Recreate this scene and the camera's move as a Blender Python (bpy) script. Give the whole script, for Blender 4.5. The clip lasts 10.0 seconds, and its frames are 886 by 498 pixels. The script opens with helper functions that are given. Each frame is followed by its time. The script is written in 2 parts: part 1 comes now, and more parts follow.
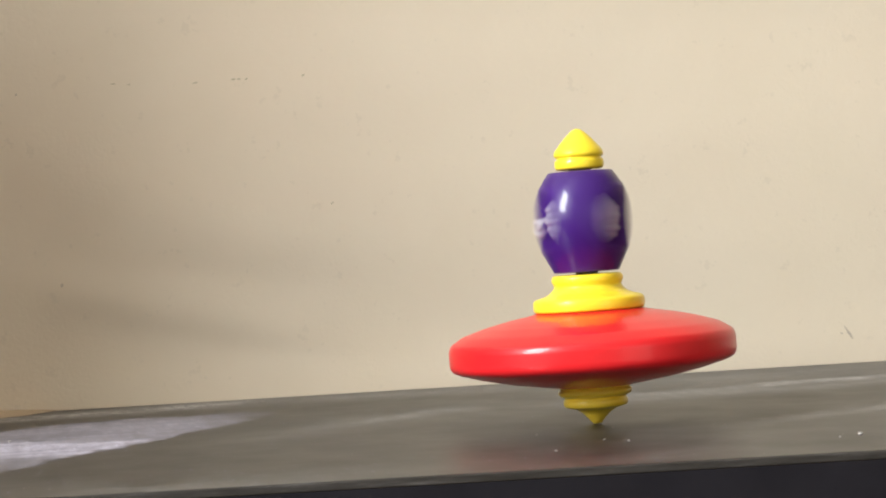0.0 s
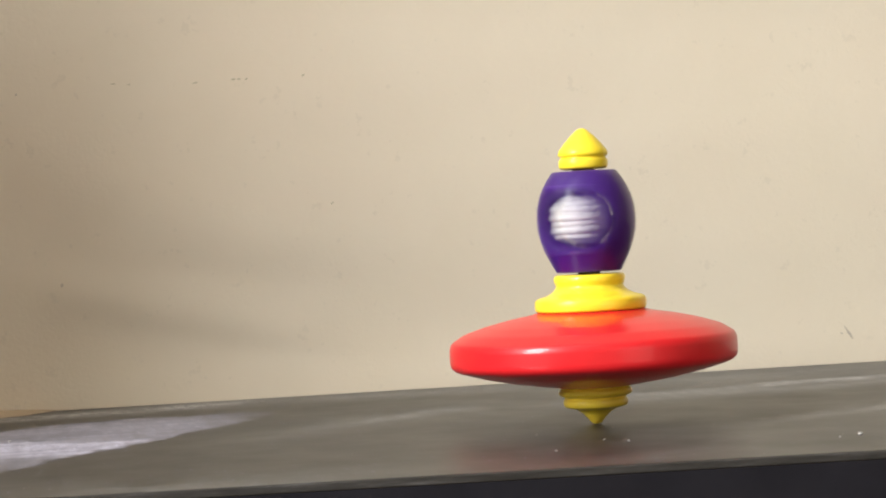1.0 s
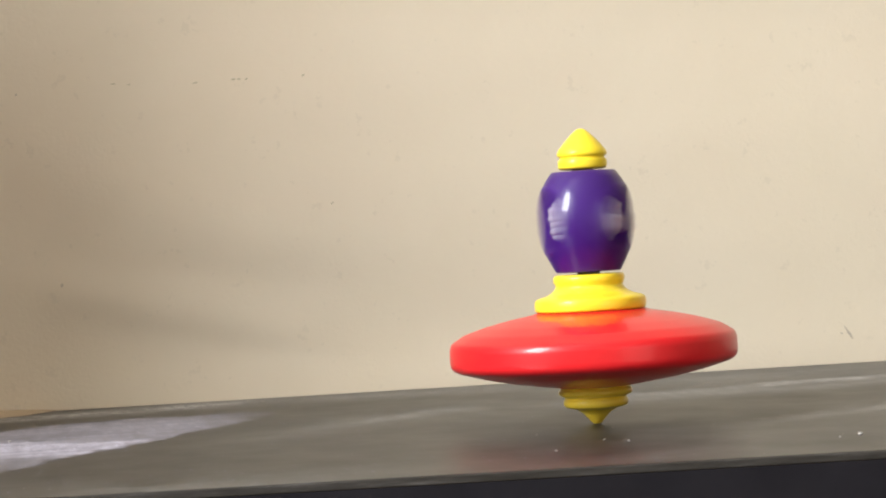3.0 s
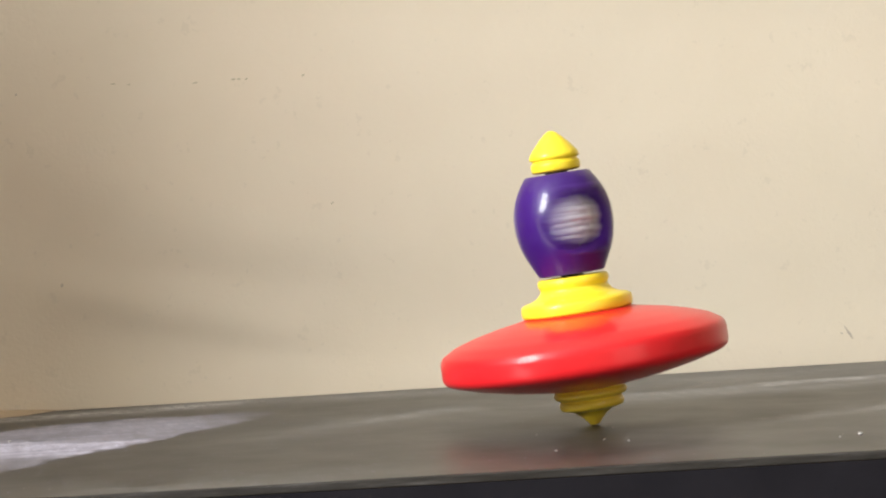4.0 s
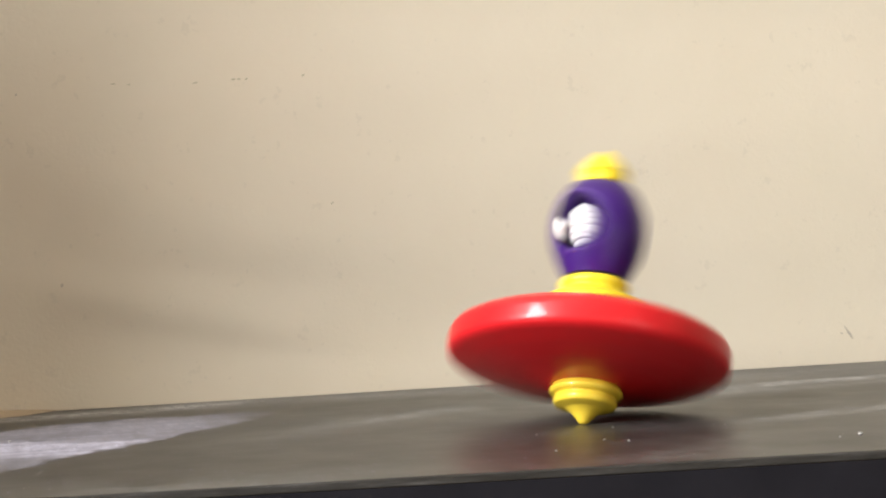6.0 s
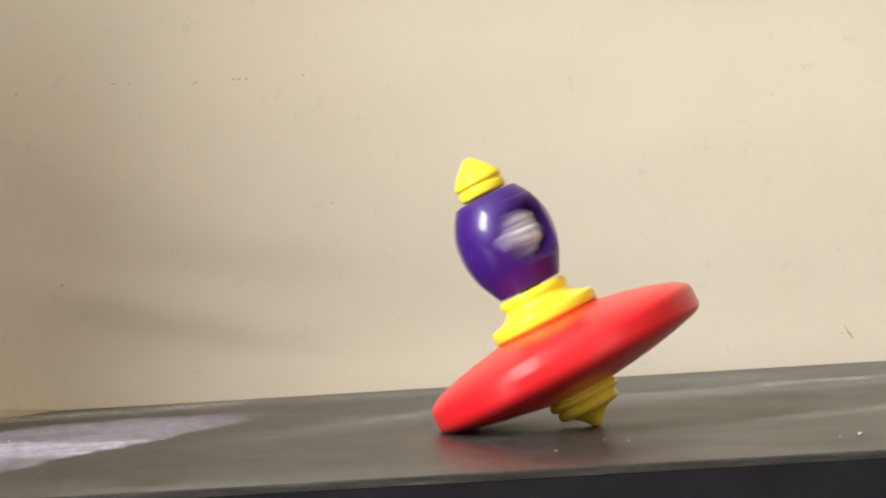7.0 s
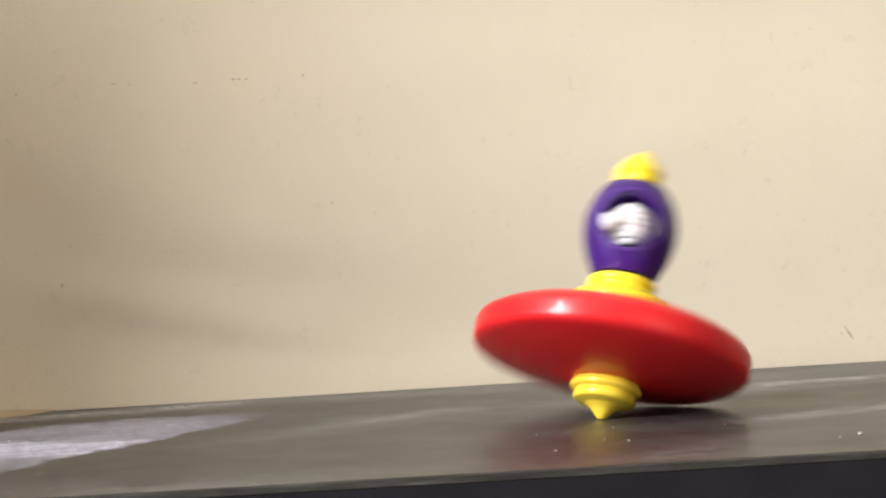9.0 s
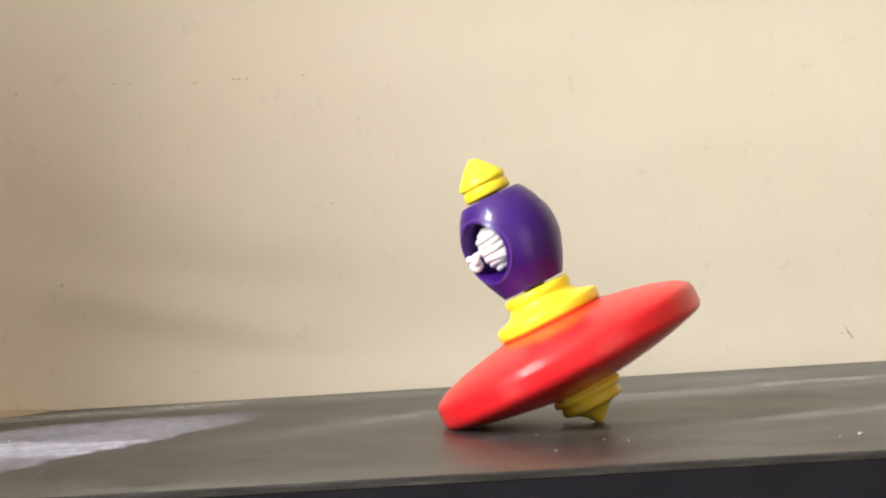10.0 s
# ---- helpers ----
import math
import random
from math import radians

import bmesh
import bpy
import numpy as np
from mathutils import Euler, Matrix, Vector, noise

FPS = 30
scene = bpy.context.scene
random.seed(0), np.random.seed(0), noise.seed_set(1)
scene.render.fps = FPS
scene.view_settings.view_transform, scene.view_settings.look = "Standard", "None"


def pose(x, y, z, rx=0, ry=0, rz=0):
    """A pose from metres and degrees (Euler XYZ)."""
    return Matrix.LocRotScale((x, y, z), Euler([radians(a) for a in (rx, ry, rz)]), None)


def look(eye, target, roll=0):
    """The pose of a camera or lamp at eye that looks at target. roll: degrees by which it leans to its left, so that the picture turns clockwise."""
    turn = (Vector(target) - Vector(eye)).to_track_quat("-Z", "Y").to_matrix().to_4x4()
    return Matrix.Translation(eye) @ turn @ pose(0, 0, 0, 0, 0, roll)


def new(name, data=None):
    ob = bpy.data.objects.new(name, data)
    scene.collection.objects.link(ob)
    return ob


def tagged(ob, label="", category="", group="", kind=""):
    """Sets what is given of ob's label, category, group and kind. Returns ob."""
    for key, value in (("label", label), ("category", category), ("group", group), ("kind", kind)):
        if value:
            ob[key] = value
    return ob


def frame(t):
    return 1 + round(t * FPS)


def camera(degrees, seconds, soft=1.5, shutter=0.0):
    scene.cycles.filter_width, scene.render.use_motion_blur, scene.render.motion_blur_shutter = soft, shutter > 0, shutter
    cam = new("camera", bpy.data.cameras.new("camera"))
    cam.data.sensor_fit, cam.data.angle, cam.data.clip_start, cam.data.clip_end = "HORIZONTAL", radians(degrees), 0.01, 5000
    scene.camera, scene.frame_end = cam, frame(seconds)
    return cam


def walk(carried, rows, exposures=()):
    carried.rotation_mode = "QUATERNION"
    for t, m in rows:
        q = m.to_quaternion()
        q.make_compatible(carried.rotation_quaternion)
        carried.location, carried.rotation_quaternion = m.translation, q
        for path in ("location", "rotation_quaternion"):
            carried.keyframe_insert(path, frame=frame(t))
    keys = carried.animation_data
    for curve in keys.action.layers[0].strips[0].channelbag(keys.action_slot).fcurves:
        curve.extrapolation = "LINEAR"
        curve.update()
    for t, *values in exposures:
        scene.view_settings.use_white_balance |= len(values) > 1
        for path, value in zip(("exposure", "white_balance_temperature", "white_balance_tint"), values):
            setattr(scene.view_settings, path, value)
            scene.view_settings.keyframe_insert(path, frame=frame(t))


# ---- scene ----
# camera: it stands still on its own support, a long lens at the height of the toy
cam = camera(21.843, 10.0, soft=2.0, shutter=0.78)
STAND = look((-0.12665, -0.46478, 0.04390), (-0.03218, -0.00441, 0.03821), -2.604)
walk(cam, [(0.0, STAND), (10.0, STAND)], exposures=[(0.0, 0.53), (1.0, 0.51), (2.5, 0.56), (7.0, 0.61), (10.0, 0.68)])

# ---- daylight ----
world = bpy.data.worlds.new("day_sky")
scene.world = world
world.use_nodes = True
sky = world.node_tree.nodes.new("ShaderNodeTexSky")
sky.sky_type, sky.sun_disc = "NISHITA", False
sky.sun_elevation, sky.sun_rotation = radians(38), radians(250)
world.node_tree.links.new(sky.outputs[0], world.node_tree.nodes["Background"].inputs[0])
world.node_tree.nodes["Background"].inputs[1].default_value = 0.1


def window_light(name, place, aim, width, height, watts, colour):
    """Sky light that comes in through a window's opening."""
    data = bpy.data.lights.new(name, "AREA")
    data.shape, data.size, data.size_y = "RECTANGLE", width, height
    data.energy, data.color = watts, colour
    ob = new(name, data)
    ob.matrix_world = look(place, aim)
    return ob


window_light("window_light", (-1.36, -0.69, 0.80), (0.0, -0.69, 0.55), 0.46, 0.86, 41.0, (0.966, 0.99, 0.995))
# second window, known by a faint highlight; enlarged, lowered and warmed as fill
window_light("window_light", (0.75, -1.96, 0.20), (0.75, 0.0, 0.10), 1.0, 1.7, 4.6, (1.0, 0.84, 0.70))


# ---- materials ----
def material(name, colour, rough=0.5, metal=0.0, coat=0.0):
    m = bpy.data.materials.new(name)
    m.use_nodes = True
    b = m.node_tree.nodes["Principled BSDF"]
    b.inputs["Base Color"].default_value = (*colour, 1)
    b.inputs["Roughness"].default_value = rough
    b.inputs["Metallic"].default_value = metal
    b.inputs["Coat Weight"].default_value = coat
    b.inputs["Coat Roughness"].default_value = 0.08
    return m


class Nodes:
    """Short calls for a material's node tree."""

    def __init__(self, m):
        self.tree = m.node_tree
        self.bsdf = m.node_tree.nodes["Principled BSDF"]
        self.coords = m.node_tree.nodes.new("ShaderNodeTexCoord").outputs["Object"]

    def link(self, a, b):
        self.tree.links.new(a, b)

    def stretched(self, scale, turn=(0, 0, 0), shift=(0, 0, 0)):
        n = self.tree.nodes.new("ShaderNodeMapping")
        n.inputs["Scale"].default_value, n.inputs["Rotation"].default_value, n.inputs["Location"].default_value = scale, turn, shift
        self.link(self.coords, n.inputs["Vector"])
        return n.outputs[0]

    def grain(self, scale, detail=4.0, rough=0.55, vector=None, distortion=0.0):
        n = self.tree.nodes.new("ShaderNodeTexNoise")
        n.inputs["Scale"].default_value, n.inputs["Detail"].default_value = scale, detail
        n.inputs["Roughness"].default_value, n.inputs["Distortion"].default_value = rough, distortion
        self.link(self.coords if vector is None else vector, n.inputs["Vector"])
        return n.outputs["Fac"]

    def ramp(self, value, stops, ease=False):
        n = self.tree.nodes.new("ShaderNodeValToRGB")
        n.color_ramp.interpolation = "EASE" if ease else "LINEAR"
        e = n.color_ramp.elements
        while len(e) < len(stops):
            e.new(0.5)
        for k, (at, c) in enumerate(stops):
            e[k].position = at
            e[k].color = (c, c, c, 1) if isinstance(c, (int, float)) else (*c, 1)
        self.link(value, n.inputs["Fac"])
        return n.outputs["Color"]

    def mix(self, factor, a, b):
        n = self.tree.nodes.new("ShaderNodeMix")
        n.data_type = "RGBA"
        for socket, value in ((n.inputs[0], factor), (n.inputs[6], a), (n.inputs[7], b)):
            if isinstance(value, (int, float)):
                socket.default_value = value
            elif isinstance(value, tuple):
                socket.default_value = (*value, 1)
            else:
                self.link(value, socket)
        return n.outputs[2]

    def sum(self, kind, a, b=0.0, c=0.0):
        n = self.tree.nodes.new("ShaderNodeMath")
        n.operation = kind
        for socket, value in zip(n.inputs, (a, b, c)):
            if isinstance(value, (int, float)):
                socket.default_value = value
            else:
                self.link(value, socket)
        return n.outputs[0]

    def axes(self):
        n = self.tree.nodes.new("ShaderNodeSeparateXYZ")
        self.link(self.coords, n.inputs[0])
        return n.outputs

    def shade_ridge(self, x0, z0, x1, z1, width, height):
        """Shallow raised band on a wall that imitates soft shade, fading out at both ends."""
        x, y, z = self.axes()
        u = self.sum("DIVIDE", self.sum("SUBTRACT", x, x0), x1 - x0)
        off = self.sum("DIVIDE", self.sum("SUBTRACT", z, self.sum("ADD", self.sum("MULTIPLY", u, z1 - z0), z0)), width)
        across = self.sum("POWER", 2.718, self.sum("MULTIPLY", self.sum("MULTIPLY", off, off), -1.0))
        return self.sum("MULTIPLY", self.sum("MULTIPLY", across, self.ramp(u, [(0.0, 0.0), (0.24, 1.0), (0.50, 1.0), (1.0, 0.0)], True)), height)

    def bump(self, height, strength, distance):
        n = self.tree.nodes.new("ShaderNodeBump")
        n.inputs["Strength"].default_value, n.inputs["Distance"].default_value = strength, distance
        self.link(height, n.inputs["Height"])
        self.link(n.outputs[0], self.bsdf.inputs["Normal"])


def wall_paint(name, colour, shade_ridges=()):
    """Matt emulsion put on with a roller: orange-peel relief, faint clouds of dirt."""
    m = material(name, colour, 0.75)
    n = Nodes(m)
    clouds = n.ramp(n.grain(9.0, 5.0, 0.6), [(0.30, 0.0), (0.75, 1.0)])
    dark = tuple(v * k for v, k in zip(colour, (0.93, 0.91, 0.87)))
    flush = n.ramp(n.grain(1.0, 4.0, 0.6, n.stretched((26, 26, 34), (0, radians(20), 0), (3.1, 0, 1.7)), 0.4), [(0.36, 0.0), (0.68, 1.0)])
    spots = n.ramp(n.grain(210.0, 3.0, 0.7), [(0.30, 1.0), (0.36, 0.0)])
    tone = n.mix(clouds, dark, colour)
    tone = n.mix(n.sum("MULTIPLY", flush, 0.25), tone, tuple(v * k for v, k in zip(colour, (1.02, 0.965, 0.95))))
    n.link(n.mix(n.sum("MULTIPLY", spots, 0.16), tone, tuple(v * 0.62 for v in colour)), n.bsdf.inputs["Base Color"])
    # roller relief, and slow slanted waves shaped to give soft bands of shading
    peel = n.sum("ADD", n.sum("MULTIPLY", n.grain(850.0, 2.0), 0.030), n.sum("MULTIPLY", n.grain(330.0, 3.0), 0.032))
    waves = n.sum("MULTIPLY", n.grain(1.0, 2.0, 0.4, n.stretched((5, 5, 20), (0, radians(14), 0), (0.4, 0, 0.7)), 0.3), 0.9)
    height = n.sum("ADD", peel, waves)
    for shade_ridge in shade_ridges:
        height = n.sum("ADD", height, n.shade_ridge(*shade_ridge))
    n.bump(height, 1.0, 0.0032)
    return m


def gloss_paint(name, colour, dark):
    """Thick toy enamel on turned wood."""
    m = material(name, colour, 0.3, 0.0, 0.32)
    m.node_tree.nodes["Principled BSDF"].inputs["Specular IOR Level"].default_value = 0.3
    n = Nodes(m)
    cloud = n.ramp(n.grain(160.0, 4.0, 0.6), [(0.35, 0.0), (0.7, 1.0)])
    n.link(n.mix(cloud, dark, colour), n.bsdf.inputs["Base Color"])
    n.link(n.ramp(n.grain(700.0, 3.0), [(0.3, 0.32), (0.75, 0.42)]), n.bsdf.inputs["Roughness"])
    n.bump(n.grain(70.0, 1.0), 0.04, 0.0004)
    return m


# soft shadow bands and the brighter foot of the wall, shaped as bumps
WALL = wall_paint("cream_wall_paint", (0.706, 0.635, 0.513),
                  ((-0.1250, 0.0355, 0.0150, 0.0030, 0.0068, 0.36), (-0.1263, 0.0180, -0.0310, 0.0008, 0.0060, 0.06), (-0.0978, 0.0505, -0.0173, 0.0351, 0.0090, 0.28), (-0.1300, -0.0050, 0.0600, -0.0045, 0.0110, 2.3)))
# unseen room surfaces, with tones set to steer the bounce light
ROOM = wall_paint("room_wall_paint", (0.46, 0.43, 0.39))
CEILING = wall_paint("ceiling_paint", (0.70, 0.68, 0.65))
FLOOR = material("floor_boards", (0.46, 0.37, 0.28), 0.5)
EAST = wall_paint("brown_room_paint", (0.26, 0.22, 0.18))
RED = gloss_paint("red_enamel", (0.70, 0.014, 0.019), (0.64, 0.011, 0.016))
YELLOW = gloss_paint("yellow_enamel", (0.90, 0.700, 0.034), (0.87, 0.66, 0.028))
PURPLE = gloss_paint("purple_enamel", (0.044, 0.0062, 0.165), (0.035, 0.0050, 0.132))
# paler than the bead: the light that the lip catches is in this colour
PURPLE_LIT = material("lit_purple_lip", (0.075, 0.022, 0.21), 0.35)
# the foot's yellow, reddened for light bounced off the disc above it
YELLOW_BOUNCE = gloss_paint("bounce_lit_yellow_enamel", (0.90, 0.66, 0.048), (0.82, 0.57, 0.050))
AXLE = material("wood_dowel", (0.24, 0.20, 0.17), 0.6)
FILLET = wall_paint("brown_plaster", (0.50, 0.405, 0.29))
SCUFF = material("scuff_grime", (0.44, 0.40, 0.28), 0.8)
SCRATCH = material("scratch_grey", (0.48, 0.425, 0.345), 0.8)
DUST = material("grey_dust", (0.34, 0.33, 0.31), 0.95)
CRUMB = material("plaster_crumb", (0.33, 0.315, 0.30), 0.9)


def cord_cotton():
    m = material("white_cotton_cord", (0.80, 0.78, 0.77), 0.9)
    n = Nodes(m)
    twist = n.grain(1900.0, 2.0, 0.5)
    n.link(n.ramp(twist, [(0.3, (0.60, 0.57, 0.58)), (0.65, (0.76, 0.74, 0.74))]), n.bsdf.inputs["Base Color"])
    n.bump(twist, 0.6, 0.0004)
    return m


CORD = cord_cotton()


def worn_ledge():
    """Dark grey-brown paint, wiped and dusty, with pale chalky smears."""
    m = material("worn_dark_ledge_paint", (0.05, 0.045, 0.038), 0.3)
    n = Nodes(m)
    n.bsdf.inputs["Specular IOR Level"].default_value = 0.31
    x, y, z = n.axes()
    base = n.mix(n.ramp(n.grain(24.0, 5.0, 0.6), [(0.3, 0.0), (0.7, 1.0)]), (0.0150, 0.0141, 0.0130), (0.026, 0.0245, 0.0230))
    fine = n.ramp(n.grain(1.0, 5.0, 0.65, n.stretched((14, 330, 1), (0, 0, radians(-4)))), [(0.38, 0.0), (0.72, 1.0)])
    broad = n.ramp(n.grain(1.0, 4.0, 0.55, n.stretched((5, 48, 1), (0, 0, radians(-5)), (0.3, 0.1, 0)), 0.5), [(0.46, 0.0), (0.72, 1.0)])
    chalk = n.ramp(n.grain(1.0, 6.0, 0.72, n.stretched((330, 75, 1))), [(0.36, 0.0), (0.64, 1.0)])
    wobble = n.sum("MULTIPLY", n.sum("SUBTRACT", n.grain(1.0, 5.0, 0.6, n.stretched((95, 48, 1))), 0.5), 0.034)

    def streak(x0, y0, x1, y1, width, strength):
        """A wiped line of dust from one end to the other, fading out at both."""
        u = n.sum("DIVIDE", n.sum("SUBTRACT", x, x0), x1 - x0)
        line = n.sum("ADD", n.sum("MULTIPLY", u, y1 - y0), y0)
        off = n.sum("DIVIDE", n.sum("ADD", n.sum("SUBTRACT", y, line), n.sum("MULTIPLY", wobble, 0.30)), width)
        across = n.sum("POWER", 2.718, n.sum("MULTIPLY", n.sum("MULTIPLY", off, off), -1.0))
        ends = n.ramp(u, [(0.0, 0.0), (0.22, 1.0), (0.80, 1.0), (1.0, 0.0)])
        return n.sum("MULTIPLY", n.sum("MULTIPLY", across, ends), strength)

    dust = n.sum("MULTIPLY", broad, n.sum("ADD", n.sum("MULTIPLY", fine, 0.07), 0.02))
    dust = n.sum("ADD", dust, n.sum("MULTIPLY", chalk, 0.050))
    for line in LINES:
        dust = n.sum("ADD", dust, n.sum("MULTIPLY", streak(*line), n.sum("ADD", n.sum("MULTIPLY", chalk, 0.7), n.sum("MULTIPLY", fine, 0.9))))
    # the large chalky smear: a wedge with a whiter, thicker wipe along its near side
    low = n.sum("ADD", n.sum("SUBTRACT", y, n.sum("ADD", n.sum("MULTIPLY", x, 1.425), 0.1537)), n.sum("MULTIPLY", wobble, 0.7))
    back = n.sum("MINIMUM", n.sum("ADD", n.sum("MULTIPLY", x, 0.72), 0.1640), 0.0890)
    high = n.sum("ADD", n.sum("SUBTRACT", back, y), n.sum("MULTIPLY", wobble, 0.4))
    inside = n.sum("MULTIPLY", n.ramp(n.sum("MULTIPLY", low, 60.0), [(0.0, 0.0), (0.35, 1.0)]), n.ramp(n.sum("MULTIPLY", high, 60.0), [(0.0, 0.0), (0.3, 1.0)]))
    inside = n.sum("MULTIPLY", inside, n.ramp(n.sum("MULTIPLY", n.sum("ADD", n.sum("SUBTRACT", -0.055, x), n.sum("MULTIPLY", wobble, 0.8)), 30.0), [(0.0, 0.0), (0.75, 1.0)]))
    depth = n.sum("ADD", n.sum("MULTIPLY", n.sum("ADD", y, n.sum("ADD", n.sum("MULTIPLY", wobble, 0.30), n.sum("MULTIPLY", x, 0.41))), 10.0), 0.795)
    body = n.ramp(depth, [(0.05, 0.20), (0.34, 0.40), (0.46, 0.88), (0.67, 0.95), (0.76, 0.50), (0.90, 0.46), (1.0, 0.56)])
    cover = n.sum("ADD", n.sum("ADD", n.sum("MULTIPLY", fine, 0.44), n.sum("MULTIPLY", chalk, 0.36)), 0.28)
    smear = n.sum("MULTIPLY", n.sum("MULTIPLY", inside, body), cover)
    specks = n.ramp(n.grain(1.0, 3.0, 0.65, n.stretched((1100, 170, 1))), [(0.62, 0.0), (0.74, 1.0)])
    chalky = n.sum("MINIMUM", n.sum("ADD", smear, n.sum("MULTIPLY", specks, 0.34)), 1.0)
    dust = n.sum("MINIMUM", dust, 1.0)
    n.link(n.mix(chalky, n.mix(dust, base, (0.52, 0.505, 0.49)), (0.55, 0.53, 0.65)), n.bsdf.inputs["Base Color"])
    dust = n.sum("MINIMUM", n.sum("ADD", dust, chalky), 1.0)
    n.link(n.sum("ADD", n.sum("MULTIPLY", dust, 0.5), n.ramp(n.grain(40.0, 4.0), [(0.3, 0.33), (0.7, 0.41)])), n.bsdf.inputs["Roughness"])
    n.bump(n.grain(30.0, 3.0, 0.5), 0.05, 0.0008)
    return m


# streaks of dust on the ledge: both ends, half width, strength
LINES = [(0.0080, 0.0640, 0.1250, 0.0830, 0.0060, 0.40),
         (0.0563, 0.0764, 0.0979, 0.0807, 0.0042, 0.21),
         (0.0150, 0.1060, 0.1800, 0.1060, 0.0200, 0.20),
         (0.0227, -0.0147, 0.0858, 0.0040, 0.0065, 0.32),
         (-0.0080, 0.0500, 0.1150, 0.0640, 0.0095, 0.26),
         (-0.0697, 0.0210, -0.0050, 0.0690, 0.0120, 0.14),
         (-0.0494, 0.0340, -0.0100, 0.0660, 0.0066, 0.11),
         (-0.1550, 0.1050, -0.0500, 0.1190, 0.0090, 0.72),
         (-0.0960, 0.1190, 0.0300, 0.1140, 0.0120, 0.30),
         (-0.1250, -0.0685, -0.0560, -0.0665, 0.0119, 0.08),
         (-0.0950, -0.0640, -0.0350, -0.0675, 0.0170, 0.05),
         (-0.1047, -0.0660, -0.0780, -0.0712, 0.0050, 0.11),
         (-0.1400, -0.0500, -0.0980, -0.0650, 0.0205, 0.05),
         (-0.0223, -0.0742, 0.0200, -0.0530, 0.0080, 0.08),
         (-0.0850, 0.0040, -0.0500, 0.0105, 0.0114, 0.06),
         (-0.0185, 0.0480, -0.0120, 0.0500, 0.0042, 0.11),
         (-0.0177, 0.0375, -0.0120, 0.0378, 0.0034, 0.14),
         (-0.0306, 0.0143, 0.0121, 0.0147, 0.0129, 0.05),
         (0.0150, 0.0250, 0.0800, 0.0180, 0.0095, 0.06)]
LEDGE = worn_ledge()
LEDGE_EDGE = material("worn_edge_paint", (0.06, 0.055, 0.05), 0.55)
edge = Nodes(LEDGE_EDGE)
edge.bsdf.inputs["Specular IOR Level"].default_value = 0.15
edge.link(edge.ramp(edge.grain(1.0, 5.0, 0.65, edge.stretched((70, 600, 900))), [(0.34, (0.024, 0.0222, 0.0200)), (0.56, (0.040, 0.0375, 0.0350)), (0.70, (0.070, 0.066, 0.064)), (0.88, (0.20, 0.195, 0.20))]), edge.bsdf.inputs["Base Color"])
edge.bump(edge.grain(900.0, 3.0), 0.35, 0.0003)
LEDGE_FRONT = material("ledge_front_paint", (0.0085, 0.0082, 0.0115), 0.6)
front_paint = Nodes(LEDGE_FRONT)
front_paint.bsdf.inputs["Specular IOR Level"].default_value = 0.12
front_paint.link(front_paint.ramp(front_paint.grain(60.0, 5.0, 0.6), [(0.35, (0.0088, 0.0084, 0.0118)), (0.75, (0.0140, 0.0134, 0.0178))]), front_paint.bsdf.inputs["Base Color"])


# ---- mesh helpers ----
def part(name, bm, mat, parent=None, label="", smooth=False):
    me = bpy.data.meshes.new(name)
    bmesh.ops.recalc_face_normals(bm, faces=bm.faces)
    if smooth:
        for f in bm.faces:
            f.smooth = True
    bm.to_mesh(me)
    bm.free()
    me.materials.append(mat)
    ob = new(name, me)
    if parent:
        ob.parent = parent
    return tagged(ob, label)


def box(x0, x1, y0, y1, z0, z1, bevel=0.0):
    bm = bmesh.new()
    bmesh.ops.create_cube(bm, size=1.0, matrix=Matrix.LocRotScale(((x0 + x1) / 2, (y0 + y1) / 2, (z0 + z1) / 2), None, (x1 - x0, y1 - y0, z1 - z0)))
    if bevel:
        bmesh.ops.bevel(bm, geom=bm.edges[:], offset=bevel, segments=3, profile=0.5, affect="EDGES")
    return bm


def rounded(profile, size, steps=4):
    """A profile whose corners are rounded off, by at most that size."""
    out = [Vector(profile[0])]
    for a, b, c in zip(profile, profile[1:], profile[2:]):
        a, b, c = Vector(a), Vector(b), Vector(c)
        d = min(size, 0.45 * (a - b).length, 0.45 * (c - b).length)
        p, q = b + (a - b).normalized() * d, b + (c - b).normalized() * d
        for k in range(steps + 1):
            u = k / steps
            out.append(p * (1 - u) ** 2 + b * 2 * u * (1 - u) + q * u * u)
    out.append(Vector(profile[-1]))
    return out


def turned(profile, steps=96):
    """A solid turned on a lathe: radius and height along z, from the bottom up."""
    bm = bmesh.new()
    rows = []
    for r, z in profile:
        if r < 1e-6:
            rows.append([bm.verts.new((0, 0, z))])
        else:
            rows.append([bm.verts.new((r * math.cos(a), r * math.sin(a), z)) for a in (math.tau * k / steps for k in range(steps))])
    for lo, hi in zip(rows, rows[1:]):
        for k in range(steps):
            j = (k + 1) % steps
            if len(lo) == 1:
                bm.faces.new((lo[0], hi[j], hi[k]))
            elif len(hi) == 1:
                bm.faces.new((lo[k], lo[j], hi[0]))
            else:
                bm.faces.new((lo[k], lo[j], hi[j], hi[k]))
    return bm


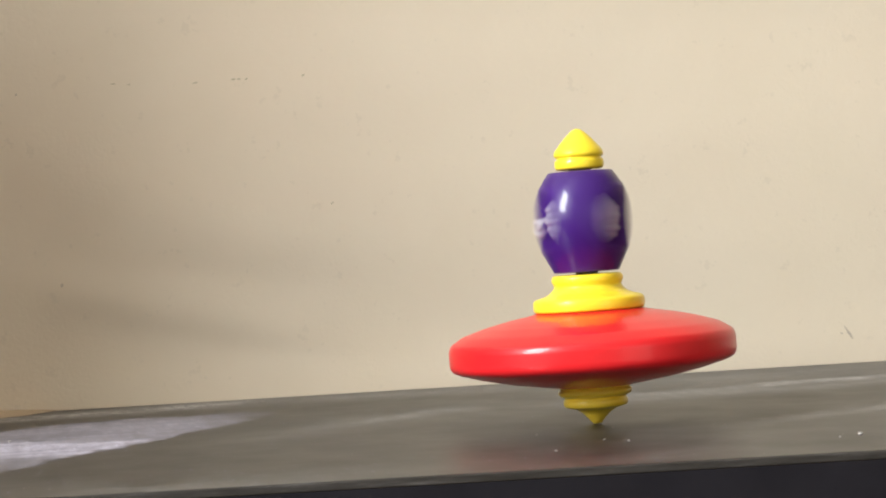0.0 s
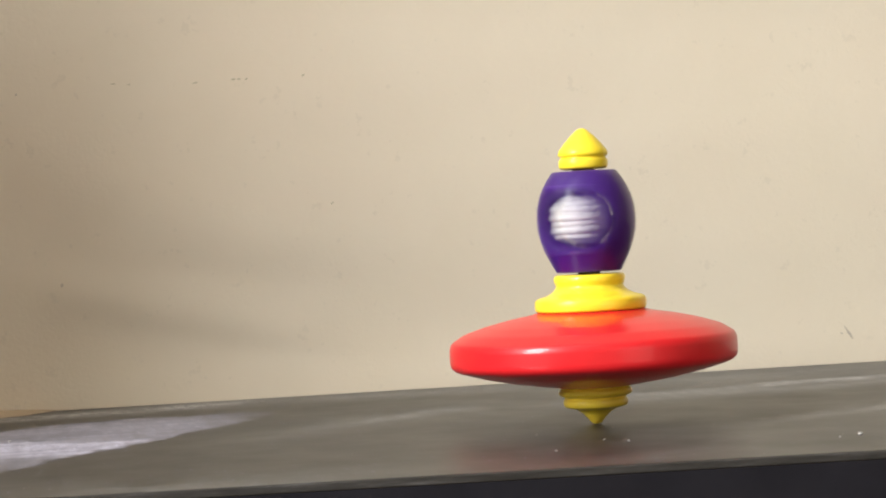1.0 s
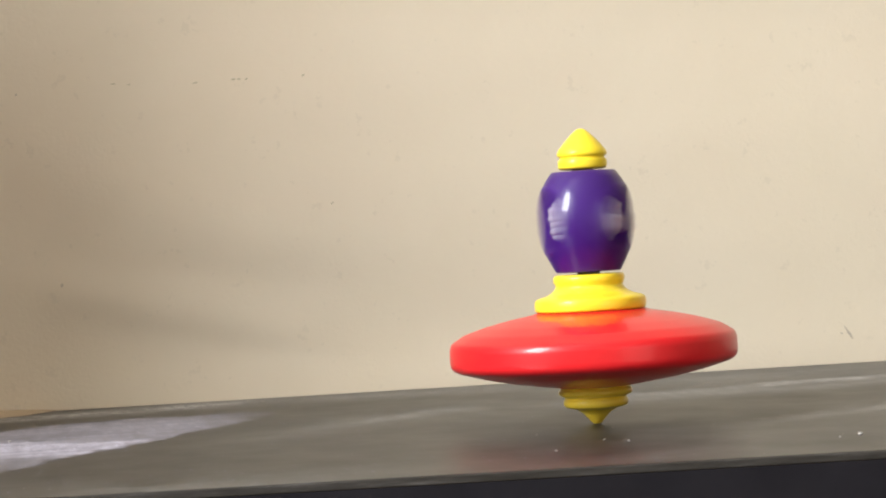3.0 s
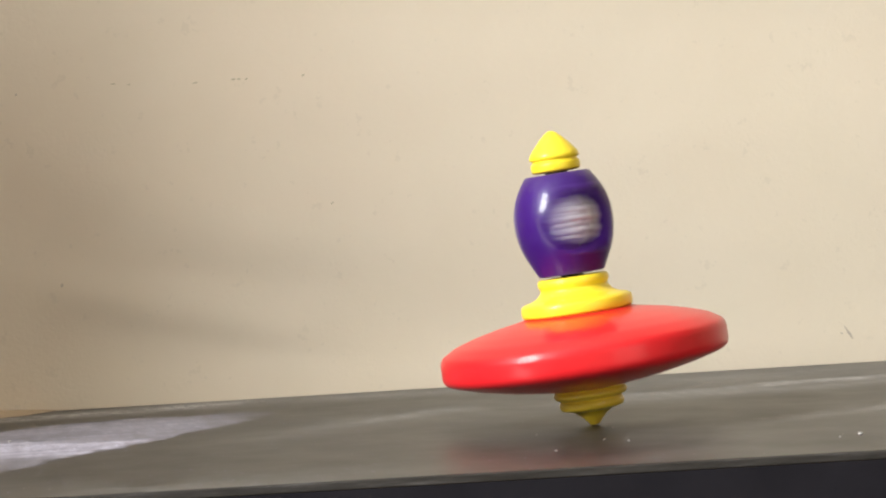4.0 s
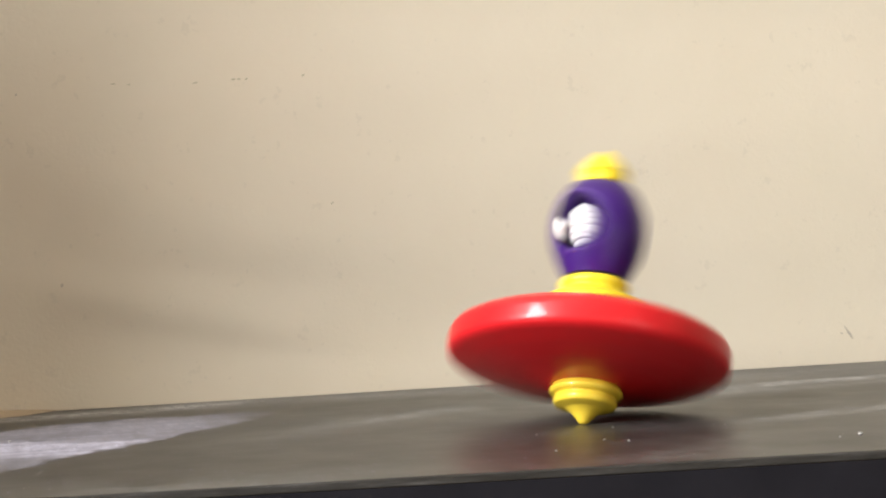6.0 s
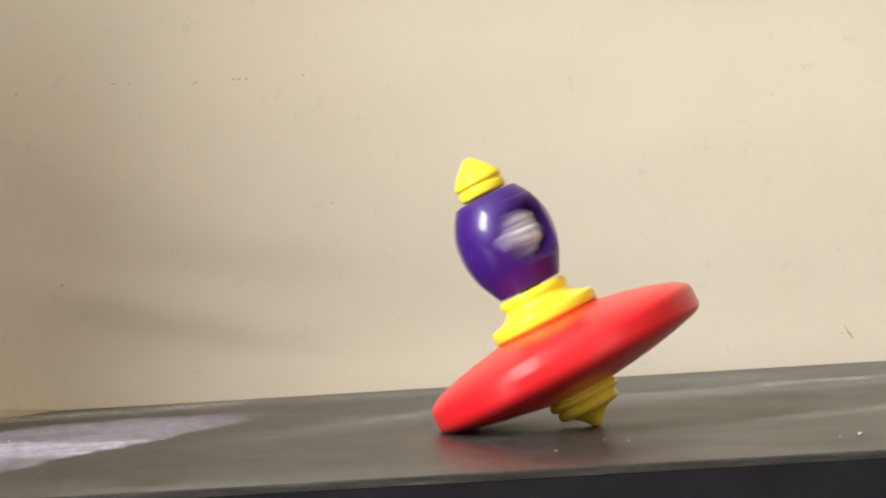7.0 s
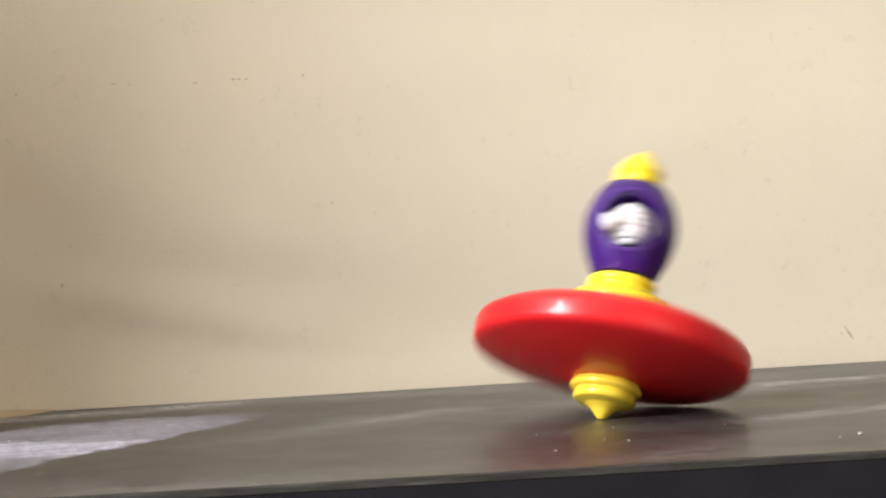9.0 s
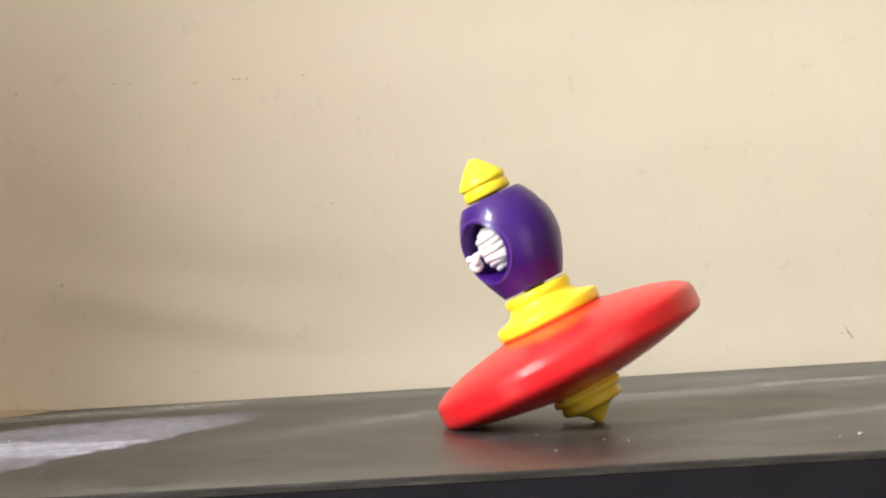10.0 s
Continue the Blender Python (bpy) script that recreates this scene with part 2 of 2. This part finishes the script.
def tube(points, radius, steps=12, closed=False):
    """A round cord along points."""
    bm = bmesh.new()
    pts = [Vector(p) for p in points]
    n = len(pts)
    rings = []
    side = Vector((0, 0, 1))
    for k, p in enumerate(pts):
        a = pts[(k - 1) % n] if closed or k else p
        b = pts[(k + 1) % n] if closed or k < n - 1 else p
        d = (b - a).normalized()
        side = (side - d * side.dot(d)).normalized()
        other = d.cross(side)
        rings.append([bm.verts.new(p + radius * (side * math.cos(w) + other * math.sin(w))) for w in (math.tau * i / steps for i in range(steps))])
    for k in range(n if closed else n - 1):
        lo, hi = rings[k], rings[(k + 1) % n]
        for i in range(steps):
            j = (i + 1) % steps
            bm.faces.new((lo[i], lo[j], hi[j], hi[i]))
    if not closed:
        for ring, c in ((rings[0], pts[0]), (rings[-1], pts[-1])):
            v = bm.verts.new(c)
            for i in range(steps):
                bm.faces.new((ring[i], ring[(i + 1) % steps], v))
    return bm


KNOT_SIDE = 1
# unseen wall added past the ledge's left end, to shade the wall there
SHADE_X, SHADE_FRONT, SHADE_TOP = -0.30, -0.040, 0.25

# ---- the place: a wall with a ledge, and an unseen plain room round it ----
BACK = 0.1306
# the ledge narrows towards one end: its front edge runs along y = FRONT + SKEW * x
FRONT, SKEW = -0.0812, -0.098
X0, X1, Y0, Z0, Z1 = -1.40, 1.70, -2.00, -0.90, 1.60


def structure(name, bm, mat, label, category, parent=None):
    return tagged(part(name, bm, mat, parent), label, category, kind="structure")


def build_room():
    structure("wall_north", box(X0, X1, BACK, BACK + 0.12, Z0, Z1), WALL, "cream painted wall with a roller texture and scuffs", "wall")
    structure("shade_wall", box(SHADE_X - 0.10, SHADE_X, SHADE_FRONT, BACK - 0.001, Z0, SHADE_TOP, 0.004), WALL, "unseen low cream wall added to shade the left of the scene", "wall")
    structure("wall_east", box(X1, X1 + 0.12, Y0, BACK + 0.12, Z0, Z1), EAST, "plain unseen side wall, dark brown to cut bounce light", "wall")
    # side wall with a tall window
    a, b, lo, hi = -0.93, -0.45, 0.34, 1.26
    bm = box(X0 - 0.12, X0, Y0, a, Z0, Z1)
    for more in (box(X0 - 0.12, X0, b, BACK + 0.12, Z0, Z1), box(X0 - 0.12, X0, a, b, Z0, lo), box(X0 - 0.12, X0, a, b, hi, Z1)):
        me = bpy.data.meshes.new("join")
        more.to_mesh(me)
        bm.from_mesh(me)
        bpy.data.meshes.remove(me)
    structure("wall_west", bm, ROOM, "pale painted side wall with a tall window", "wall")
    # wall behind with a wide window
    bm = box(X0 - 0.12, 0.23, Y0 - 0.12, Y0, Z0, Z1)
    for more in (box(1.27, X1 + 0.12, Y0 - 0.12, Y0, Z0, Z1), box(0.23, 1.27, Y0 - 0.12, Y0, Z0, -0.68), box(0.23, 1.27, Y0 - 0.12, Y0, 1.08, Z1)):
        me = bpy.data.meshes.new("join")
        more.to_mesh(me)
        bm.from_mesh(me)
        bpy.data.meshes.remove(me)
    structure("wall_south", bm, ROOM, "pale painted wall with a wide tall window", "wall")
    structure("floor", box(X0 - 0.12, X1 + 0.12, Y0 - 0.12, BACK + 0.12, Z0 - 0.1, Z0), FLOOR, "brown wooden floor", "floor")
    structure("ceiling", box(X0 - 0.12, X1 + 0.12, Y0 - 0.12, BACK + 0.12, Z1, Z1 + 0.1), CEILING, "white painted ceiling", "ceiling")


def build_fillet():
    """Brown plaster swelling out over the ledge at the wall's foot, towards the left."""
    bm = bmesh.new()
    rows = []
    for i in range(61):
        x = SHADE_X + 0.001 + (0.1985 * i / 60)
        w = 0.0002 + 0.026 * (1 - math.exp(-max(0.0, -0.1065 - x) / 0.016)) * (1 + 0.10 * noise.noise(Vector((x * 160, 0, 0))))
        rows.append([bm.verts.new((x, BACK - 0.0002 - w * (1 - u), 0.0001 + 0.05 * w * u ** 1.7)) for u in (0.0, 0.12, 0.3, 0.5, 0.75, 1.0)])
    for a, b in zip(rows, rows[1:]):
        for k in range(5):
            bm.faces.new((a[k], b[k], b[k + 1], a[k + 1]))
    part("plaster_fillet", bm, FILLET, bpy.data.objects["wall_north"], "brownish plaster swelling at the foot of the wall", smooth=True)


def plank(x0, x1, near, far, z0, z1):
    """A board whose near side follows the slant of the ledge's front; near: how far it stands back from it."""
    bm = bmesh.new()
    rows = [[bm.verts.new(p + (z,)) for p in ((x0, FRONT + SKEW * x0 + near), (x1, FRONT + SKEW * x1 + near), (x1, far(x1)), (x0, far(x0)))] for z in (z0, z1)]
    bm.faces.new(rows[0][::-1])
    bm.faces.new(rows[1])
    for k in range(4):
        bm.faces.new((rows[0][k], rows[0][(k + 1) % 4], rows[1][(k + 1) % 4], rows[1][k]))
    return bm


def build_ledge():
    """A thick painted board on the wall, with a thin top layer whose front edge is worn."""
    ledge = tagged(new("ledge"), "dark grey glossy painted ledge with dusty pale smears", "ledge", kind="structure")
    x0, x1 = SHADE_X + 0.001, 0.55
    wall = lambda x: BACK - 0.0012
    part("ledge_top", plank(x0, x1, 0.0012, wall, -0.00158, 0.0), LEDGE, ledge)
    bm = plank(x0, x1, 0.0, lambda x: FRONT + SKEW * x + 0.0012, -0.00158, -0.00003)
    long_edges = [e for e in bm.edges if all(abs(v.co.y - FRONT - SKEW * v.co.x) < 1e-5 for v in e.verts) and abs(e.verts[0].co.x - e.verts[1].co.x) > 0.5]
    bmesh.ops.bevel(bm, geom=long_edges, offset=0.00032, segments=4, profile=0.5, affect="EDGES")
    part("ledge_edge", bm, LEDGE_EDGE, ledge, "dark worn rounded front edge")
    part("ledge_front", plank(x0, x1, 0.00012, wall, -0.060, -0.00159), LEDGE_FRONT, ledge, "blue-black painted front face")


# ---- the spinning top: the unit is 0.118 mm, up from the tip ----
U = 0.118e-3


def scaled(profile):
    return [(r * U, s * U) for r, s in profile]


def build_top():
    top = tagged(new("spinning_top"), "glossy red, yellow and purple wooden spinning top on the ledge", "spinning top")
    disc = scaled([(0, 69), (60, 69), (66, 67.5), (100, 72.5), (150, 80.5), (200, 91.5), (240, 103), (249, 107.5), (253.5, 113), (255, 120), (255, 145), (251, 155), (228, 169.5),
                   (190, 181.5), (150, 191), (105, 199), (96, 202), (0, 202)])
    part("disc", turned(rounded(disc, 7 * U)), RED, top, "glossy red flywheel disc", smooth=True)
    foot = scaled([(0, 0), (6, 0.6), (9.5, 3.5), (13, 8), (17.5, 13), (22, 18), (28, 22.5), (35, 27), (47, 30), (55, 32.5), (57.5, 38), (57, 44), (54.5, 47.5), (55.5, 50), (62, 52), (65.5, 56), (65.5, 61), (63, 64), (62, 66), (62, 68.5), (0, 68.5)])
    part("foot", turned(rounded(foot, 2 * U, 3)), YELLOW_BOUNCE, top, "yellow turned foot with a pointed tip", smooth=True)
    collar = scaled([(0, 202.3), (95, 202.3), (98.5, 205), (99.5, 213), (98.5, 223), (92, 227), (78, 230.5), (68, 235.5), (62, 242), (59.5, 246.5), (61, 250.5), (63.5, 255), (63.5, 262), (60, 266.8), (0, 266.8)])
    part("collar", turned(rounded(collar, 3 * U, 3)), YELLOW, top, "yellow stepped collar", smooth=True)
    part("axle", turned(scaled([(0, 267), (20, 267), (20, 454), (0, 454)]), 32), AXLE, top, "plain wooden axle", smooth=False)
    cap = scaled([(0, 452.5), (37, 452.5), (43, 455), (44, 462), (43.5, 469), (40, 472), (40, 474.5), (44, 477), (44.5, 482), (41.5, 488), (32, 500), (20, 513), (10, 522), (5, 525), (0, 525.5)])
    part("cap", turned(rounded(cap, 3 * U, 3)), YELLOW, top, "yellow pointed cap", smooth=True)
    barrel = build_barrel(top)
    return top, barrel


def build_barrel(top):
    """A bead like a barrel, with a round hole bored through it and white cord wound in the hole."""
    half = [(58, 448), (66.5, 436), (74.5, 422), (81.5, 404), (86, 386), (87.5, 367), (86.5, 348), (82.5, 328), (75.5, 307), (66.5, 288), (58, 272)]
    body = scaled([(0, 271), (55, 271)] + half[::-1] + [(55, 449.5), (0, 449.5)])
    whole = part("whole", turned(body, 128), PURPLE)
    bore = scaled([(0, -110), (76, -110), (66, -88), (60, -79), (56.5, -75), (54, -71), (52, -66), (51, -60), (51, 60), (52, 66), (54, 71), (56.5, 75), (60, 79), (66, 88), (76, 110), (0, 110)])
    bm = turned(bore, 64)
    bmesh.ops.transform(bm, matrix=pose(0, 0, 364 * U, 0, 90, 0), verts=bm.verts)
    cutter = part("cutter", bm, PURPLE)
    cut = whole.modifiers.new("cut", "BOOLEAN")
    cut.operation, cut.object, cut.solver = "DIFFERENCE", cutter, "EXACT"
    bpy.context.view_layer.update()
    me = bpy.data.meshes.new_from_object(whole.evaluated_get(bpy.context.evaluated_depsgraph_get()))
    me.name = "barrel"
    bpy.data.objects.remove(whole)
    bpy.data.objects.remove(cutter)
    me.polygons.foreach_set("use_smooth", [True] * len(me.polygons))
    me.set_sharp_from_angle(angle=radians(32))
    barrel = new("barrel", me)
    barrel.parent = top
    tagged(barrel, "purple barrel bead with a bored hole full of white cord")
    # the lip that the drill left round each mouth of the bore
    for side in (1, -1):
        lip = []
        for i in range(72):
            a = math.tau * i / 72
            y, z = 59.5 * math.cos(a), 364 + 59.5 * math.sin(a)
            r = next(p[0] + (q[0] - p[0]) * (z - p[1]) / (q[1] - p[1]) for p, q in zip(half, half[1:]) if q[1] <= z <= p[1])
            lip.append((side * (math.sqrt(r * r - y * y) - 1.8) * U, y * U, z * U))
        part("bore_lip", tube(lip, 3.0 * U, 12, True), PURPLE_LIT, barrel, "rounded purple lip of the bore", smooth=True)
    # turns of cord round the axle, one above the other, filling the bore
    mid = 364
    for k, (dz, reach, wide) in enumerate(((-34, 48, 19), (-26, 55, 28), (-17, 59, 34), (-8, 58, 36), (1, 61, 37), (10, 59, 36), (19, 60, 34), (27, 54, 27), (34, 48, 18))):
        pts = []
        for i in range(48):
            a = math.tau * i / 48
            ca, sa = math.cos(a), math.sin(a)
            px = math.copysign(abs(ca) ** 0.75, ca) * reach
            py = math.copysign(abs(sa) ** 0.75, sa) * wide
            pts.append((px * U, py * U, (mid + dz + 2.2 * math.sin(a + k * 1.3) + 1.3 * math.sin(3 * a + k)) * U))
        part("cord_turn", tube(pts, 7.0 * U, 10, True), CORD, barrel, "white cotton cord", smooth=True)
    # the knotted end that stands out of the bore
    knot = []
    for i in range(72):
        a = math.tau * i / 72
        v = Vector((math.sin(3 * a) * 0.8, math.sin(a) + 2 * math.sin(2 * a), math.cos(a) - 2 * math.cos(2 * a)))
        knot.append(((70 + 4.6 * v.x) * U, (-36 * KNOT_SIDE + 3.9 * v.y) * U, (mid - 8 + 4.2 * v.z) * U))
    part("cord_knot", tube(knot, 6.6 * U, 10, True), CORD, barrel, "white knotted cord end", smooth=True)
    tail = [(60, -12, 3), (63, -22, 3), (67, -28, 0), (70, -35, -6), (69, -37, -14), (65, -37, -20)]
    part("cord_tail", tube([(a * U, b * KNOT_SIDE * U, (mid + c) * U) for a, b, c in tail], 5.0 * U, 10), CORD, barrel, "white cord tail", smooth=True)
    return barrel


# ---- marks and dirt ----
def build_scuffs():
    """Small grimy marks on the wall, as thin films of dirt."""
    rng = random.Random(4)
    north = bpy.data.objects["wall_north"]

    def film(x, z, length, height, lean, mat, name):
        bm = bmesh.new()
        n = 14
        up = [(length * (k / (n - 1) - 0.5), height * (0.5 + 0.5 * rng.random()) * math.sin(math.pi * (k + 0.6) / (n + 0.2))) for k in range(n)]
        front = [bm.verts.new((u, 0, v * 0.5)) for u, v in up] + [bm.verts.new((u, 0, -v * 0.5 * (0.5 + rng.random()))) for u, v in reversed(up)]
        face = bm.faces.new(front)
        moved = bmesh.ops.extrude_face_region(bm, geom=[face])["geom"]
        bmesh.ops.translate(bm, verts=[g for g in moved if isinstance(g, bmesh.types.BMVert)], vec=(0, -0.00012, 0))
        bmesh.ops.transform(bm, matrix=pose(x, BACK - 0.00002, z, 0, -lean, 0), verts=bm.verts)
        part(name, bm, mat, north, "small dark scuff on the cream paint")

    for x, z, length, height, lean in ((-0.0580, 0.0832, 0.0013, 0.0006, 8), (-0.0566, 0.0832, 0.0012, 0.0005, 0), (-0.0546, 0.0832, 0.0010, 0.0005, 20), (-0.0679, 0.0826, 0.0014, 0.0006, 10), (-0.0397, 0.0837, 0.0010, 0.0006, 30),
                                       (-0.0890, 0.0830, 0.0014, 0.0004, 0), (-0.0850, 0.0827, 0.0009, 0.0003, 0), (-0.0335, 0.0500, 0.0010, 0.0005, 40)):
        film(x, z, length, height, lean, SCUFF, "scuff_mark")
    for x, z, length, height, lean in ((-0.1044, 0.0319, 0.0010, 0.0010, 70), (-0.1137, 0.0810, 0.0008, 0.0006, 60), (0.1081, 0.0083, 0.0044, 0.0008, -56), (0.1061, 0.0082, 0.0010, 0.0005, -25)):
        film(x, z, length, height, lean, SCRATCH, "scratch_mark")


def lump(rng, size):
    bm = bmesh.new()
    bmesh.ops.create_icosphere(bm, subdivisions=2, radius=size)
    for v in bm.verts:
        v.co *= 1 + 0.35 * (noise.noise(v.co / size * 1.3 + Vector((rng.random() * 9, 0, 0))))
        v.co.z *= 0.7
    return bm


def build_crumbs():
    rng = random.Random(8)
    for x, y, size in ((0.0360, -0.0561, 0.00046), (-0.0215, -0.0491, 0.00022), (-0.0046, -0.0394, 0.00020), (-0.1205, 0.0450, 0.00034), (-0.0169, -0.0153, 0.00015), (-0.0077, -0.0331, 0.00014), (0.0005, -0.0103, 0.00018), (0.0214, -0.0197, 0.00017), (0.0313, -0.0576, 0.00022)):
        ob = part("crumb", lump(rng, size), CRUMB)
        ob.location = (x, y, size * 0.55)
        tagged(ob, "tiny white plaster crumb on the dark ledge", "crumb", "crumbs on the ledge")
    bm = bmesh.new()
    for k in range(300):
        x, y = rng.uniform(-0.16, 0.12), rng.uniform(-0.080, BACK - 0.006)
        size = 0.00004 + 0.00008 * rng.random() ** 3
        m = Matrix.LocRotScale((x, y, size * 0.4), Euler((0, 0, rng.random() * 6)), (size * (1 + rng.random()), size, size * 0.6))
        bmesh.ops.create_icosphere(bm, subdivisions=1, radius=1.0, matrix=m)
    tagged(part("dust_specks", bm, DUST), "fine pale dust specks scattered on the ledge", "dust", kind="stuff")


build_room()
build_ledge()
build_fillet()
top, barrel = build_top()
build_scuffs()
build_crumbs()


# ---- what moves ----
def lean_of(ax, ay):
    """The turn that leans an upright axis to (ax, ay, 1)."""
    return Vector((0, 0, 1)).rotation_difference(Vector((ax, ay, 1)).normalized())


def glide(rows, t):
    """A smooth curve through rows of (seconds, values...)."""
    k = max(i for i in range(len(rows) - 1) if rows[i][0] <= t + 1e-9)
    a, b = rows[k], rows[k + 1]
    p, q = rows[max(k - 1, 0)], rows[min(k + 2, len(rows) - 1)]
    h = b[0] - a[0]
    u = (t - a[0]) / h
    out = []
    for i in range(1, len(a)):
        sa = (b[i] - p[i]) / (b[0] - p[0]) * h
        sb = (q[i] - a[i]) / (q[0] - a[0]) * h
        out.append((2 * u ** 3 - 3 * u * u + 1) * a[i] + (u ** 3 - 2 * u * u + u) * sa + (3 * u * u - 2 * u ** 3) * b[i] + (u ** 3 - u * u) * sb)
    return out


def motions():
    # rows for walk(): seconds; where the tip stands; the lean of the axis
    leans = [
        (0.0, 0.0001, 0.0002, -0.022, 0.018), (0.5, -0.0000, -0.0002, -0.014, 0.015),
        (1.0, -0.0001, -0.0002, -0.007, 0.007), (1.5, -0.0000, -0.0001, -0.011, 0.012),
        (2.0, -0.0000, -0.0001, -0.018, 0.010), (2.5, -0.0000, -0.0002, -0.016, 0.012),
        (3.0, -0.0000, -0.0001, -0.010, 0.014), (3.4, -0.0000, -0.0001, -0.015, 0.004),
        (3.8, -0.0001, 0.0004, 0.028, -0.030), (3.9, -0.0003, -0.0001, -0.037, -0.067),
        (4.0, -0.0010, -0.0021, -0.108, 0.021), (4.1, -0.0009, -0.0002, 0.018, 0.138),
        (4.2, -0.0009, 0.0001, 0.135, 0.076), (4.3, -0.0007, 0.0000, -0.020, -0.207),
        (4.4, -0.0007, -0.0008, -0.255, -0.098), (4.5, -0.0014, -0.0026, -0.096, 0.293),
        (4.6, -0.0026, -0.0021, 0.288, 0.204), (4.7, -0.0017, 0.0005, 0.172, -0.289),
        (4.8, 0.0002, 0.0034, -0.333, -0.272), (4.9, 0.0002, 0.0032, -0.388, 0.068),
        (5.0, -0.0026, -0.0009, 0.179, 0.335), (5.1, -0.0025, 0.0010, 0.268, -0.168),
        (5.2, -0.0019, 0.0008, -0.044, -0.307), (5.3, -0.0012, 0.0001, -0.353, -0.121),
        (5.4, -0.0021, -0.0010, -0.202, 0.345), (5.5, -0.0047, -0.0015, 0.280, 0.294),
        (5.6, -0.0037, 0.0008, 0.267, -0.239), (5.7, -0.0030, 0.0011, -0.126, -0.380),
        (5.8, -0.0027, 0.0009, -0.399, -0.047), (5.9, -0.0027, 0.0006, -0.211, 0.344),
        (6.0, -0.0029, 0.0005, 0.226, 0.337), (6.1, -0.0030, 0.0003, 0.402, -0.064),
        (6.2, -0.0031, 0.0001, 0.110, -0.394), (6.3, -0.0032, -0.0001, -0.313, -0.266),
        (6.4, -0.0033, -0.0003, -0.375, 0.174), (6.5, -0.0034, -0.0005, 0.001, 0.415),
        (6.6, -0.0036, -0.0006, 0.379, 0.173), (6.7, -0.0035, -0.0007, 0.317, -0.273),
        (6.8, -0.0028, -0.0005, -0.113, -0.406), (6.9, -0.0015, -0.0007, -0.403, -0.182),
        (7.0, -0.0007, -0.0036, -0.418, 0.150), (7.1, -0.0040, -0.0047, -0.133, 0.437),
        (7.2, -0.0068, -0.0048, 0.081, 0.405), (7.3, -0.0091, -0.0032, 0.279, 0.312),
        (7.4, -0.0105, -0.0007, 0.408, 0.072), (7.5, -0.0114, -0.0003, 0.352, -0.195),
        (7.6, -0.0098, 0.0007, 0.244, -0.335), (7.7, -0.0078, 0.0020, 0.101, -0.413),
        (7.8, -0.0056, 0.0021, -0.008, -0.415), (7.9, -0.0035, 0.0018, -0.051, -0.417),
        (8.0, -0.0013, 0.0026, -0.042, -0.429), (8.1, 0.0008, 0.0040, 0.093, -0.412),
        (8.2, 0.0023, 0.0056, 0.265, -0.326), (8.3, 0.0032, 0.0070, 0.330, -0.223),
        (8.4, 0.0032, 0.0080, 0.267, 0.328), (8.5, 0.0026, 0.0092, -0.103, 0.422),
        (8.6, 0.0026, 0.0084, -0.438, 0.027), (8.7, 0.0030, 0.0085, -0.330, -0.292),
        (8.8, 0.0038, 0.0089, 0.043, -0.423), (8.9, 0.0041, 0.0092, 0.290, -0.261),
        (9.0, 0.0032, 0.0088, 0.302, 0.300), (9.1, 0.0036, 0.0104, -0.064, 0.412),
        (9.2, 0.0038, 0.0114, -0.430, -0.043), (9.3, 0.0034, 0.0100, -0.423, -0.143),
        (9.4, 0.0030, 0.0080, -0.156, -0.405), (9.5, 0.0026, 0.0056, 0.239, -0.339),
        (9.6, 0.0040, 0.0100, 0.317, -0.206), (9.7, 0.0041, 0.0113, 0.222, 0.322),
        (9.8, 0.0033, 0.0100, -0.027, 0.448), (9.9, 0.0026, 0.0076, -0.306, 0.339),
        (10.0, 0.0023, 0.0048, -0.444, 0.132),
    ]
    # seconds; degrees that the bead has turned
    spins = [(0.0, -98), (0.6, -1897), (1.2, -3688), (1.5, -4561), (1.8, -5456), (2.4, -7206), (2.7, -8055), (3.8, -11185), (4.0, -11662), (4.3, -12620), (4.5, -13222), (4.8, -14060), (5.0, -14650), (5.3, -15490),
             (5.5, -16028), (5.7, -16580), (7.0, -19752), (7.1, -19980), (7.2, -20215), (7.3, -20450), (7.4, -20665), (7.5, -20870), (7.6, -21060), (7.7, -21240), (7.8, -21410),
             (7.9, -21553), (8.0, -21675), (8.1, -21775), (8.2, -21843), (8.3, -21905), (8.4, -21926), (8.5, -21939), (8.6, -21951), (9.0, -21962), (9.5, -21983), (10.0, -22006)]
    whole, bead = [], []
    for k in range(301):
        t = k / 30
        x, y, ax, ay = glide(leans, t)
        half = glide(spins, t)[0] / 2
        held = min(1.0, 0.445 / max(math.hypot(ax, ay), 1e-6))
        ax, ay = ax * held, ay * held
        turn = lean_of(ax, ay).to_matrix().to_4x4() @ pose(0, 0, 0, 0, 0, half - 105)
        # the disc keeps clear of the ledge
        lowest = min((turn @ Vector((249 * U * math.cos(a), 249 * U * math.sin(a), 110 * U))).z for a in (math.tau * i / 60 for i in range(60)))
        whole.append((t, Matrix.Translation((x, y, max(0.0, -lowest))) @ turn))
        bead.append((t, pose(0, 0, 0, 0, 0, half)))
    walk(top, whole)
    walk(barrel, bead)


motions()
